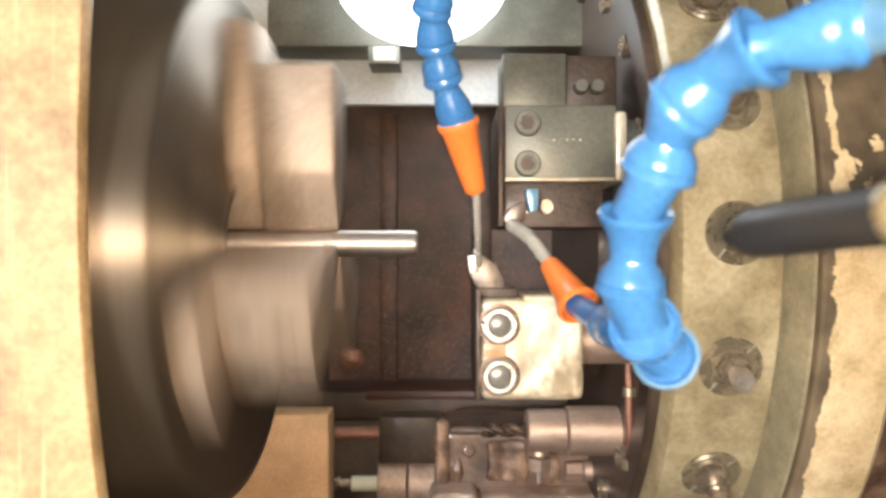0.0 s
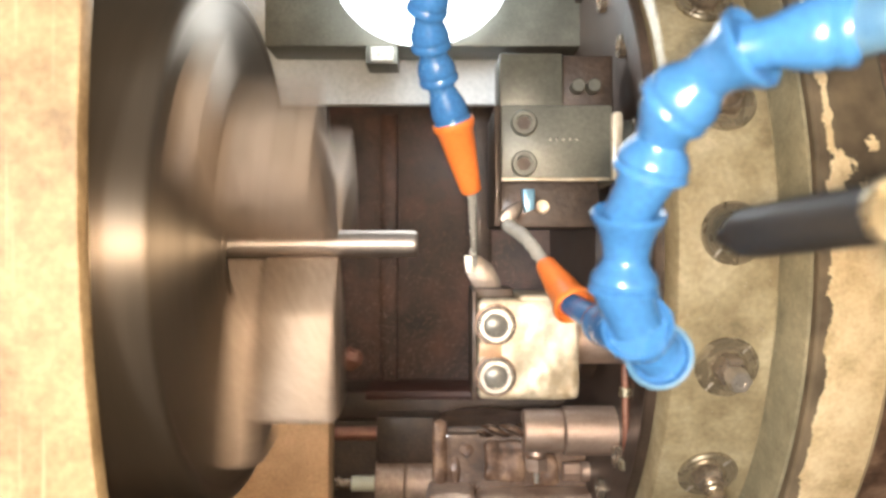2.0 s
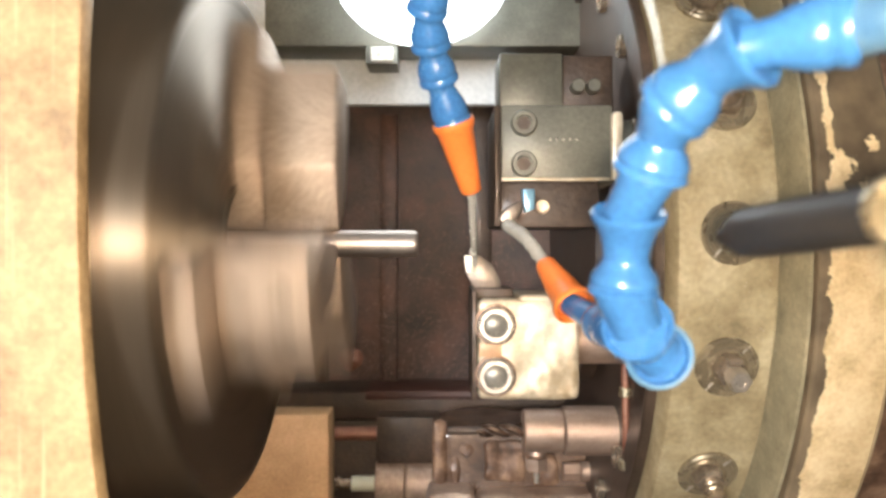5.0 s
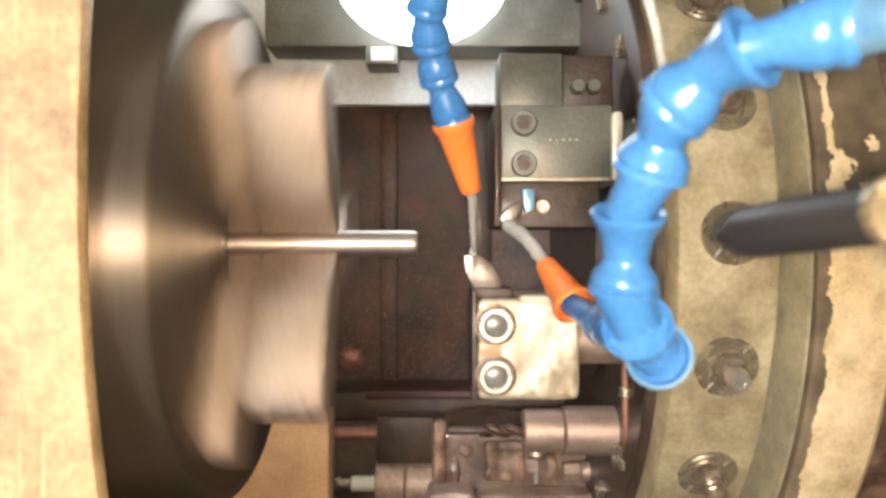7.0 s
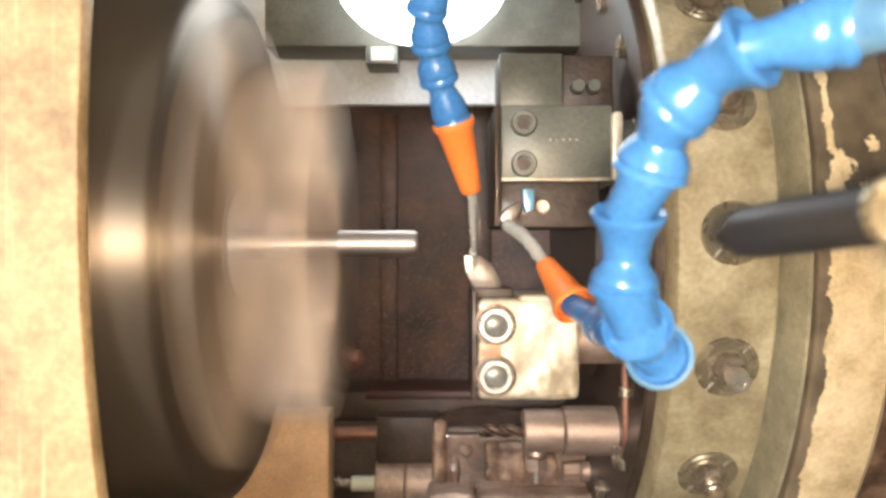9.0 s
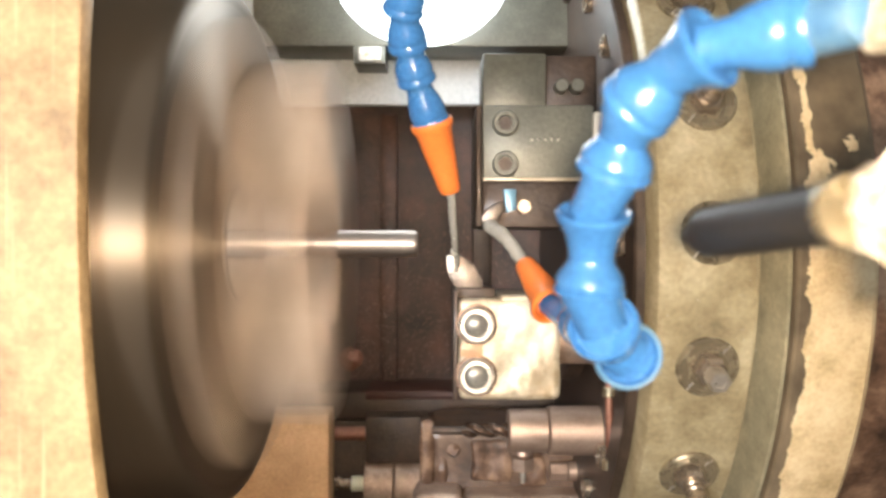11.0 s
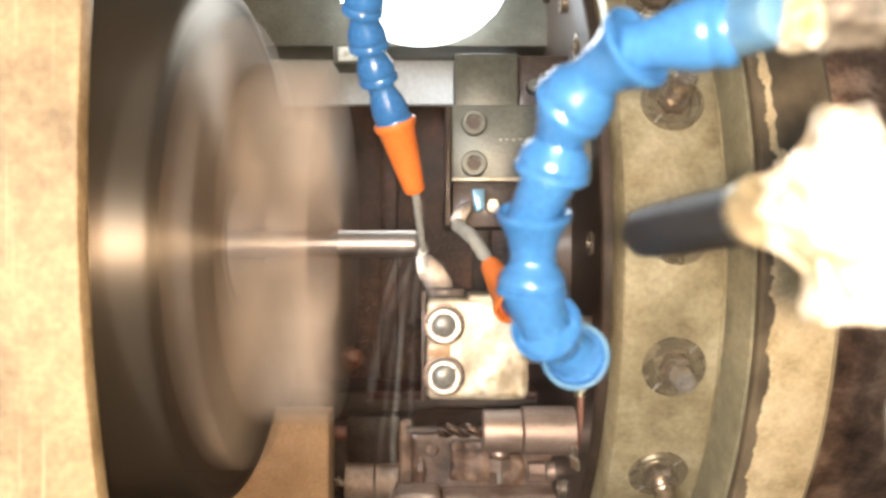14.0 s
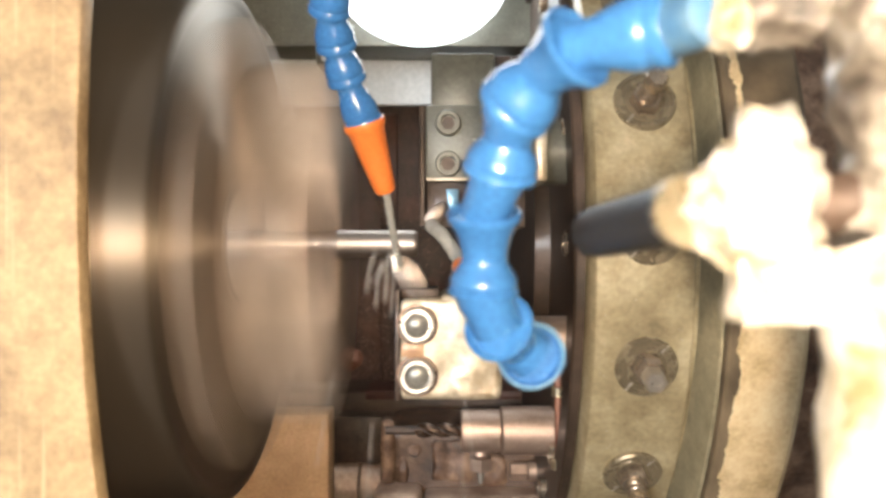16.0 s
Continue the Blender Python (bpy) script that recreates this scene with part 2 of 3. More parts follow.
def turned(p, d, profile, seg=48, bm=None, wobble=0.0):
    """A body of revolution from p along d; profile: (distance along d, radius)."""
    bm = bm or bmesh.new()
    p = Vector(p)
    d, u, w = frame_of(d)
    rings = []
    for s, r in profile:
        if r <= 1e-6:
            rings.append([bm.verts.new(p + d * s)])
            continue
        ring = []
        for i in range(seg):
            a = 2 * math.pi * i / seg
            q = r + (wobble * (noise.noise(Vector((s * 0.3, math.cos(a) * 2, math.sin(a) * 2)))) if wobble else 0)
            ring.append(bm.verts.new(p + d * s + (u * math.cos(a) + w * math.sin(a)) * q))
        rings.append(ring)
    for a, b in zip(rings, rings[1:]):
        if len(a) == 1 and len(b) == 1:
            continue
        for i in range(seg):
            j = (i + 1) % seg
            if len(a) == 1:
                bm.faces.new((a[0], b[j], b[i]))
            elif len(b) == 1:
                bm.faces.new((a[i], a[j], b[0]))
            else:
                bm.faces.new((a[i], a[j], b[j], b[i]))
    for ring in (rings[0], rings[-1]):
        if len(ring) > 2 and profile[0] != profile[-1]:
            bm.faces.new(ring)
    if profile[0] == profile[-1]:
        bmesh.ops.remove_doubles(bm, verts=bm.verts[:], dist=1e-5)
    return bm


def rod(p, q, r, r2=None, seg=32, ch=0.4, bm=None):
    p, q = Vector(p), Vector(q)
    n = (q - p).length
    r2 = r if r2 is None else r2
    return turned(p, q - p, [(0, 0), (0, r - ch), (ch, r), (n - ch, r2), (n, r2 - ch), (n, 0)], seg, bm)


def prism(poly, y0, y1, bevel=0.5):
    """A plate with an outline in x and z, from y0 to y1."""
    bm = bmesh.new()
    f = bm.faces.new([bm.verts.new((x, y0, z)) for x, z in poly])
    r = bmesh.ops.extrude_face_region(bm, geom=[f])
    for v in r["geom"]:
        if isinstance(v, bmesh.types.BMVert):
            v.co.y = y1
    if bevel:
        bmesh.ops.bevel(bm, geom=bm.edges[:], offset=bevel, segments=2, profile=0.5, affect="EDGES")
    return bm


def prism_x(poly, x0, x1, bevel=0.5):
    """A plate with an outline in y and z, from x0 to x1."""
    bm = prism(poly, x0, x1, bevel)
    for v in bm.verts:
        v.co = Vector((v.co.y, v.co.x, v.co.z))
    return bm


def spline(points, step):
    """Points every step millimetres on a smooth curve through the given ones."""
    ps = [Vector(p) for p in points]
    ps = [ps[0] * 2 - ps[1]] + ps + [ps[-1] * 2 - ps[-2]]
    fine = []
    for a, b, c, d in zip(ps, ps[1:], ps[2:], ps[3:]):
        for i in range(40):
            t = i / 40
            fine.append(0.5 * (2 * b + (c - a) * t + (2 * a - 5 * b + 4 * c - d) * t * t + (3 * b - a - 3 * c + d) * t ** 3))
    fine.append(ps[-2])
    out, left = [fine[0]], step
    for a, b in zip(fine, fine[1:]):
        n = (b - a).length
        while n >= left and n > 0:
            a = a + (b - a) * (left / n)
            n = (b - a).length
            out.append(a)
            left = step
        left -= n
    return out


def tube(points, radii, seg=16, bm=None, rough=0.0):
    bm = bm or bmesh.new()
    rings = []
    for i, p in enumerate(points):
        d = points[min(i + 1, len(points) - 1)] - points[max(i - 1, 0)]
        _, u, w = frame_of(d)
        ring = []
        for k in range(seg):
            a = 2 * math.pi * k / seg
            r = radii[i] * (1 + rough * noise.noise(Vector((i * 0.4, math.cos(a) * 1.5, math.sin(a) * 1.5))))
            ring.append(bm.verts.new(p + (u * math.cos(a) + w * math.sin(a)) * r))
        rings.append(ring)
    for a, b in zip(rings, rings[1:]):
        for k in range(seg):
            j = (k + 1) % seg
            bm.faces.new((a[k], a[j], b[j], b[k]))
    bm.faces.new(rings[0])
    bm.faces.new(rings[-1])
    return bm


def crumple(bm, amount, size):
    for v in bm.verts:
        v.co += Vector(noise.noise_vector(v.co / size)) * amount + Vector(noise.noise_vector(v.co / (size * 0.35))) * amount * 0.4
    return bm


# ---- the setting ----
structure("floor", box(-3000, 3000, -3000, 2500, -1150, -1100, 0), M["concrete"], "grey concrete workshop floor", "floor")
structure("wall_north", box(-3000, 3000, 2500, 2600, -1100, 2300, 0), M["wallpaint"], "plain grey workshop wall", "wall")
structure("wall_south", box(-3000, 3000, -3100, -3000, -1100, 2300, 0), M["wallpaint"], "plain grey workshop wall", "wall")
structure("wall_west", box(-3100, -3000, -3000, 2500, -1100, 2300, 0), M["wallpaint"], "plain grey workshop wall", "wall")
structure("wall_east", box(3000, 3100, -3000, 2500, -1100, 2300, 0), M["wallpaint"], "plain grey workshop wall", "wall")
structure("ceiling", box(-3100, 3100, -3100, 2600, 2300, 2400, 0), M["wallpaint"], "plain grey workshop ceiling", "ceiling")

# ---- the machine ----
CARRIED = []   # things on the turret slide


def machine_bed():
    t = thing("machine_bed", "oily black iron lathe bed with rusty back guard", "lathe bed", (0, 300, -1100))
    part("base", box(-500, 700, -40, 420, -1100, -290, 6), M["rust"], t, "brown iron base cabinet")
    part("chip_tray", box(-480, 680, -30, 400, -289, -262, 3), M["dark"], t)
    part("back_guard", box(-480, 680, 262, 280, -261, 420, 2), M["back"], t, "oily dark back guard with rust stains")
    # ribs and a ledge on the guard
    part("guard_rib", box(-52, -38, 252, 263, -118, 110, 2), M["back"], t, "rust-streaked upright rib")
    part("guard_rib", box(-125, -96, 250, 263, -118, 200, 2), M["dark"], t)
    part("guard_rib", box(24, 40, 254, 263, -118, 200, 2), M["dark"], t)
    part("rust_lump", crumple(turned((-78, 263, -95), (0, -1, 0), [(0, 0), (0, 11), (2.5, 10), (5, 7), (6, 3), (6, 0)], 32), 2.0, 6.0), M["rodrust"], t, "lump of red rust")
    # the panel's pale tone stands in for the lamp's haze behind the tools
    part("upper_panel", box(-480, 52, 196, 204, 106, 420, 2), M["panel"], t, "upper guard panel in pale grey-blue that stands for lamp haze")
    part("ledge", box(-200, 300, 212, 263, -135, -113, 3), M["dark"], t)
    part("rust_strip", box(-60, 300, 210, 263, -119, -112.2, 1.5), M["redrust"], t, "strip red with rust")
    part("way", box(-300, 500, 216, 262, -262, -136, 3), M["dark"], t)


def headstock():
    t = thing("headstock", "headstock housing in old scratched cream paint", "headstock", (-300, 0, -300))
    # front cover with a hollowed edge beside the chuck
    edge = [(-111.0 - 1.2 + 9.5 * ((z - 17) / 118) ** 2 * (1.0 if z < 17 else 0.7), z) for z in range(-200, 201, 8)]
    poly = [(-420, -200)] + edge + [(-420, 200)]
    part("front_cover", prism(poly, -132, -124, 1.0), M["cream"], t, "scratched cream front cover with hollowed edge")
    part("casting", box(-420, -170, -124, 260, -262, 260, 5), M["cream_dull"], t, "stained cream casting")
    part("lower_skirt", box(-300, -75, 124, 150, -262, -111, 1.5), M["cream_dull"], t, "stained cream lower skirt")


def chuck():
    t = thing("chuck", "three-jaw steel lathe chuck with stepped jaws, spinning", "lathe chuck", (-105, 0, 0))
    prof = [(-60, 0), (-60, 119), (-58, 121), (-6, 121), (1.0, 120.8), (4.0, 120.2), (6.8, 119.3), (7.8, 118.2), (8.3, 116.4), (8.4, 114), (7.6, 112.6), (7.2, 111),
            (7.0, 80), (6.4, 79), (6.0, 58), (6.4, 57), (6.4, 30), (7.6, 29), (7.6, 26), (6.4, 25), (-14, 24), (-14, 0)]
    part("body", turned((-105, 0, 0), (1, 0, 0), prof, 128), M["chuck"], t)
    part("back_plate", turned((-105, 0, 0), (1, 0, 0), [(-78, 0), (-78, 95), (-60.2, 95), (-60.2, 0)], 64), M["chuck"], t)
    for k in range(3):
        # jaw modelled pointing at -y, then turned about the axis
        turn = Matrix.Rotation(radians(120 * k), 4, "X")
        base = prism_x([(-104, -19), (-104, 19), (-36, 19), (-7.5, 4), (-7.5, -4), (-36, -19)], -106, -86, 1.6)
        base.transform(turn)
        j = part("jaw", base, M["jaw"], t, "stepped ground-steel jaw")
        up = prism_x([(-84, -18.5), (-84, 18.5), (-34, 18.5), (-6.4, 3.4), (-6.4, -3.4), (-34, -18.5)], -86, -50, 2.2)
        up.transform(turn)
        part("step", up, M["jaw"], j)
        for x, r in ((-77, 5), (-61, 5)):
            s = turned((x, -84.2, 0), (0, -1, 0), [(0, 0), (0, r), (0.8, r), (0.8, r * 0.6), (0.3, r * 0.55), (0.3, 0)], 24)
            s.transform(turn)
            part("jaw_screw", s, M["bolt"], j)
    for k in range(3):
        sq = turned((-118, -116.9, 0), (0, -1, 0), [(0, 0), (0, 9), (0.6, 9), (0.6, 6), (0.3, 5.5), (0.3, 0)], 24)
        sq.transform(Matrix.Rotation(radians(60 + 120 * k), 4, "X"))
        part("key_socket", sq, M["bolt"], t)
    return t


def workpiece():
    t = thing("workpiece", "bright turned steel bar held in the chuck jaws", "steel bar", (-60, 0, 0))
    part("bar", turned((-105, 0, 0), (1, 0, 0), [(-10, 0), (-10, 6.3), (91.5, 6.3), (92.6, 5.6), (92.6, 1.2), (91.8, 0)], 48), M["bar"], t)
    part("shoulder", turned((-105, 0, 0), (1, 0, 0), [(52, 6.32), (52, 6.5), (90.9, 6.5), (90.9, 6.32)], 48), M["bar"], t)
    return t


def slide_rods():
    for z, r, m, lab in ((-146, 5.4, "rodrust", "thin rust-red guide rod"), (-185, 5, "bolt", "oily steel guide rod")):
        t = thing("guide_rod", lab, "guide rod", (-20, 215, z), "guide rods")
        part("shaft", rod((-140, 215, z), (160, 215, z), r), M[m], t)
        if r == 5:
            part("sleeve", rod((-71, 215, z), (-50, 215, z), 5.8), M["sleeve"], t, "pale greenish-white sleeve")
        part("end_block", box(150, 175, 200, 230, z - 14, z + 14, 2), M["dark"], t)
        part("end_block", box(-160, -135, 200, 230, z - 14, z + 14, 2), M["dark"], t)


def work_light():
    t = thing("work_light", "grey machine work light with lit opal globe", "work light", (-13, 110, 170))
    c = Vector((-13.5, 106, 173))
    r = 46.0
    globe = turned(c, (0, 0, 1), [(r * math.sin(radians(k * 9)), max(r * math.cos(radians(k * 9)), 0)) for k in range(-10, 8)], 48)
    for v in globe.verts:
        v.co.x = c.x + (v.co.x - c.x) * 1.22
    part("globe", globe, M["lens"], t, "glowing opal glass globe")
    part("cap", turned(c, (0, 0, 1), [(42.5, 0), (42.5, 25), (44, 27), (62, 24), (70, 14), (70, 0)], 40), M["lampcase"], t, "grey lamp cap")
    part("arm", tube(spline([c + Vector((0, 0, 68)), c + Vector((0, 6, 100)), c + Vector((0, 50, 130)), (-13.5, 198, 320)], 6), [7] * 60, 20), M["lampcase"], t)


# ---- the turret ----
CY = 147.0  # the turret's axis lies this far behind the spindle


def ring_point(r, deg, x):
    a = radians(deg)
    return Vector((x, CY - r * math.cos(a), -r * math.sin(a)))


def turret():
    t = thing("turret", "round oily steel turret drum with clamping bolts", "lathe turret", (120, CY, 0))
    prof = [(0, 0), (0, 175), (1.2, 178), (1.2, 196.4), (2.4, 198), (43.2, 198), (44, 197), (44, 187), (49, 187), (49, 0)]
    part("drum", turned((98, CY, 0), (1, 0, 0), prof, 160), M["disc"], t)
    part("flange", turned((147, CY, 0), (1, 0, 0), [(0, 150), (0, 212), (0.6, 213), (1.7, 213), (2.0, 212.6), (2.0, 150)], 160), M["flange"], t, "greenish-grey flange ring")
    for k in range(-6, 7):
        deg = -1.2 + 16.6 * k
        c = ring_point(197.6, deg, 122.5)
        d = ring_point(1, deg, 0) - Vector((0, CY, 0))
        w = part("washer", turned(c, d, [(0, 0), (0, 13.4), (1.6, 13.4), (2.4, 12.6), (2.4, 11.6), (1.7, 11.2), (1.7, 9.6), (2.2, 9.2), (2.2, 8.2), (1.0, 7.8), (1.0, 0)], 40), M["washer"], t, "round dark oily clamp washer")
        _, u, v = frame_of(d)
        for s in (-1, 1):
            q = c + d * 2.0 + (u * s * 0.64 + v * s * 0.77) * 10.9
            part("notch", rod(q - (u * 0.64 + v * 0.77) * 2.2, q + (u * 0.64 + v * 0.77) * 2.2, 0.55, ch=0.1, seg=8), M["screw"], w)
        if k == 0:
            part("screw", turned(c, d, [(1, 0), (1, 7), (4.5, 7), (5.4, 6.2), (5.4, 3.4), (3.4, 3.2), (3.4, 0)], 6), M["bolt"], w)
        else:
            part("nut", turned(c, d, [(1, 0), (1, 7.2), (6.2, 7.2), (7.2, 6.3), (7.2, 0)], 6), M["bolt"], w)
            if k == 1:
                part("hex_head", turned(c, d, [(7, 0), (7, 3.6), (11, 3.6), (11, 5.0), (16, 5.0), (17, 4.3), (17, 2.6), (16.2, 2.3), (16.2, 0)], 6), M["screw"], w, "bright hexagonal bolt head")
                continue
            part("stud", turned(c, d, [(6, 0), (6, 4.6), (9, 4.6), (9.6, 4.1), (10.4, 4.6), (12, 4.6), (12.6, 4.1), (13.4, 4.6), (20.5, 4.6), (22, 3.8), (22, 0)], 28), M["bolt"], w)
    # pipes and clamp screws on the drum's face
    for deg in (-62, -40, -20, 0, 20, 45, 64):
        c = ring_point(160, deg, 98)
        part("face_screw", turned(c, (-1, 0, 0), [(0, 0), (0, 6), (5, 6), (5.6, 5.4), (5.6, 3), (3, 2.8), (3, 0)], 24), M["bolt"], t)
    part("face_ring", turned((98, CY, 0), (-1, 0, 0), [(0, 168), (0, 186), (4, 186), (5, 185), (5, 169), (4, 168), (0, 168)], 120), M["dark"], t)
    # dark disc added over the face, which the lamp lights too strongly
    part("face_plate", turned((98, CY, 0), (-1, 0, 0), [(0.1, 0), (0.1, 167), (1.6, 166), (1.6, 0)], 96), M["dark"], t, "dark disc added over the drum face to dull its light")
    pipe = part("coolant_pipe", tube(spline([(98, 20, -52), (94.5, 17, -58), (94.3, 16, -76), (94.8, 16, -104), (96, 17, -128), (99, 20, -136)], 2.5), [1.9] * 60, 16), M["rodrust"], t, "thin rusty coolant pipe")
    # two brass rings added on the pipe to stand for its glints
    for z in (-75, -112):
        part("pipe_clip", turned((94.4, 16, z), (0, 0, 1), [(-2.5, 0), (-2.5, 3.0), (-2, 3.5), (2, 3.5), (2.5, 3.0), (2.5, 0)], 20), M["brass"], pipe)
    part("hub", turned((98, CY, 0), (-1, 0, 0), [(0, 0), (0, 92), (10, 90), (10, 0)], 64), M["dark"], t)
    CARRIED.append(t)


def turret_housing():
    t = thing("turret_housing", "turret housing in flaking cream paint over oily metal", "turret housing", (149.2, CY, 0))
    part("collar", turned((149.2, CY, 0), (1, 0, 0), [(0, 120), (0, 216), (1.0, 217), (30, 217), (32.5, 215), (32.5, 120)], 160), M["cream_peel"], t, "collar of flaking cream paint")
    part("barrel", turned((182, CY, 0), (1, 0, 0), [(0, 0), (0, 206), (330, 206), (330, 0)], 120), M["rust"], t, "brown oily barrel")
    part("slide", box(160, 520, 60, 250, -261, -150, 4), M["dark"], t)
    CARRIED.append(t)


def socket_screw(parent, c, d, r=8.0, h=5.0):
    s = part("cap_screw", turned(c, d, [(0, 0), (0, r), (h - 0.9, r), (h, r - 0.9), (h, r * 0.69), (h - 2.4, r * 0.66), (h - 2.4, 0)], 40), M["screw"], parent, "bright knurled socket cap screw")
    part("recess", turned(Vector(c) + Vector(d) * (h - 2.3), d, [(0, 0), (0, r * 0.655), (0.5, r * 0.63), (1.3, r * 0.42), (1.6, 0)], 30), M["socket"], s, "oil-filled hexagonal recess")
    dd, u, v = frame_of(d)
    for k in range(36):
        a = 2 * math.pi * k / 36
        q = Vector(c) + (u * math.cos(a) + v * math.sin(a)) * r
        if k % 3 == 0:
            part("knurl", rod(q + dd * 0.6, q + dd * (h - 1.2), 0.35, seg=6, ch=0.05), M["screw"], s)
    return s


def turning_tool_holder():
    t = thing("tool_holder", "worn pale steel tool holder with two cap screws", "tool holder", (40, -12, -46))
    bm = box(17, 62, -34, 12, -69, -24.5, 2.6, segs=3)
    bmesh.ops.subdivide_edges(bm, edges=bm.edges[:], cuts=22, use_grid_fill=True)
    for v in bm.verts:
        v.co += Vector(noise.noise_vector(v.co / 11.0)) * 0.7
        if v.co.x > 36:
            v.co.y += min(1, (v.co.x - 36) / 6) * 0.7 * noise.noise(v.co / 2.2)
    part("block", bm, M["holder"], t, "pale block with dented face")
    part("side_plate", box(14.6, 16.8, -32, 12, -70, -21, 0.5), M["dark"], t)
    part("shank", rod((60, -4, -46), (99, -4, -46), 11.5), M["pink"], t, "coppery round shank")
    for z in (-35.8, -58.1):
        part("counterbore", turned((24.7, -34.2, z), (0, -1, 0), [(0, 6), (0, 9.2), (0.5, 9.2), (0.5, 6), (0, 6)], 40), M["rust"], t)
        socket_screw(t, (24.7, -33.6, z), (0, -1, 0), 7.9, 5.4)
    part("rust_patch", box(17.6, 27.5, -34.9, -33.6, -50.0, -44.0, 0.5), M["stain"], t, "orange-brown rusty spacer")
    part("top_lug", box(35, 61, -33.4, 11, -26.5, -22.6, 1.8, segs=3), M["holder"], t, "raised worn upper edge")
    part("shank_seat", box(16, 34, -20, 4, -25, -20.5, 0.5), M["dark"], t)
    # the ground bit that cuts the bar
    bit = part("tool_bit", prism([(11.6, -5.6), (18.5, -5.4), (24.5, -9.5), (28.5, -17), (29, -22.5), (17, -22.5), (12.4, -14)], -14, -3, 0.5), M["carbide"], t, "bright ground cutting bit")
    part("tip", prism([(11.7, -5.5), (17.6, -5.4), (17.0, -13.2), (12.5, -13.8)], -15.2, -13.9, 0.2), M["screw"], bit, "pale carbide tip")
    CARRIED.append(t)


def facing_tool_holder():
    t = thing("tool_holder", "oily grey steel tool holder with clamped insert", "tool holder", (55, 5, 45))
    part("block", box(28, 79, -23, 34, 29.5, 63, 1.2), M["grey"], t)
    part("end_ring", box(78, 83.5, -25, 34, 28, 60, 1.8), M["holder"], t, "pale end flange")
    part("lower_step", box(28.5, 74, -17, 34, 7.5, 29, 0.8), M["dark"], t)
    part("edge_strip", box(28.2, 78, -23.6, -22, 28.4, 30.0, 0.4), M["holder"], t, "bright worn lower edge")
    part("upper_block", box(30, 62, 12, 44, 63.4, 96, 1.2), M["grey"], t)
    part("recess_block", box(62.3, 89, 20, 44, 63.4, 97, 1.2), M["dark"], t)
    for x in (70, 78):
        part("pin", rod((x, 20.5, 80), (x, 12, 80), 3.4), M["grey"], t)
    part("shank", rod((78, 6, 45), (99, 6, 45), 16), M["grey"], t)
    for z in (54.5, 36.0):
        s = part("set_screw", turned((38.3, -22.9, z), (0, -1, 0), [(0, 0), (0, 5.8), (3.4, 5.8), (4.2, 5.2), (4.2, 3.6), (1.5, 3.4), (1.5, 0)], 32), M["grey"], t)
        part("recess", turned((38.3, -24.5, z), (0, -1, 0), [(0, 0), (0, 3.3), (0.3, 3.3), (0.3, 0)], 6), M["dark"], s)
    for i in range(5):
        part("punch_mark", turned((50.5 + i * 3.0, -23.0, 47.2 + (i % 2) * 0.2), (0, -1, 0), [(0, 0), (0, 0.55), (0.3, 0.4), (0.3, 0)], 8), M["screw"], t)
    part("clamp_screw", rod((47.3, -16, 17), (47.3, -21, 17), 3.4), M["bolt"], t, "bright clamp screw")
    part("insert", prism([(37.4, 24.5), (43.0, 24.5), (43.0, 15.5), (39.0, 14)], -26.6, -17.2, 0.3), M["coated"], t, "blue coated insert")
    part("clamp_bit", prism([(27.0, 11.5), (30.5, 16.5), (36.5, 19.5), (38.2, 15.5), (33.6, 8.5), (29.6, 6.8)], -26, -17.5, 0.7), M["carbide"], t, "silvery clamp finger")
    part("front_strip", box(25.2, 27.9, -22, 30, 8, 63, 0.5), M["dark"], t)
    CARRIED.append(t)


def drill_holder():
    t = thing("drill_holder", "round steel drill sleeve with twist drill", "drill holder", (70, 50, -103))
    part("sleeve", rod((67.9, 50, -103), (102, 50, -103), 13.4, seg=48, ch=0.8), M["pink"], t, "coppery steel sleeve")
    part("collet", rod((46, 50, -103), (67.6, 50, -103), 11.8, seg=48, ch=0.7), M["pink"], t)
    part("core", rod((4, 50, -103), (46, 50, -103), 2.3, 2.6), M["dark"], t, "dark oily drill core")
    bm = bmesh.new()
    for ph in (0, math.pi):
        pts = []
        for i in range(60):
            x = 20 + 26 * i / 59
            a = ph + x * 0.30
            pts.append(Vector((x, 50 + 1.7 * math.cos(a), -103 + 1.7 * math.sin(a))))
        tube(pts, [0.6 + 1.9 * min(1, i / 8) for i in range(60)], 8, bm)
    part("flute", bm, M["drill"], t, "bright spiral flutes")
    CARRIED.append(t)


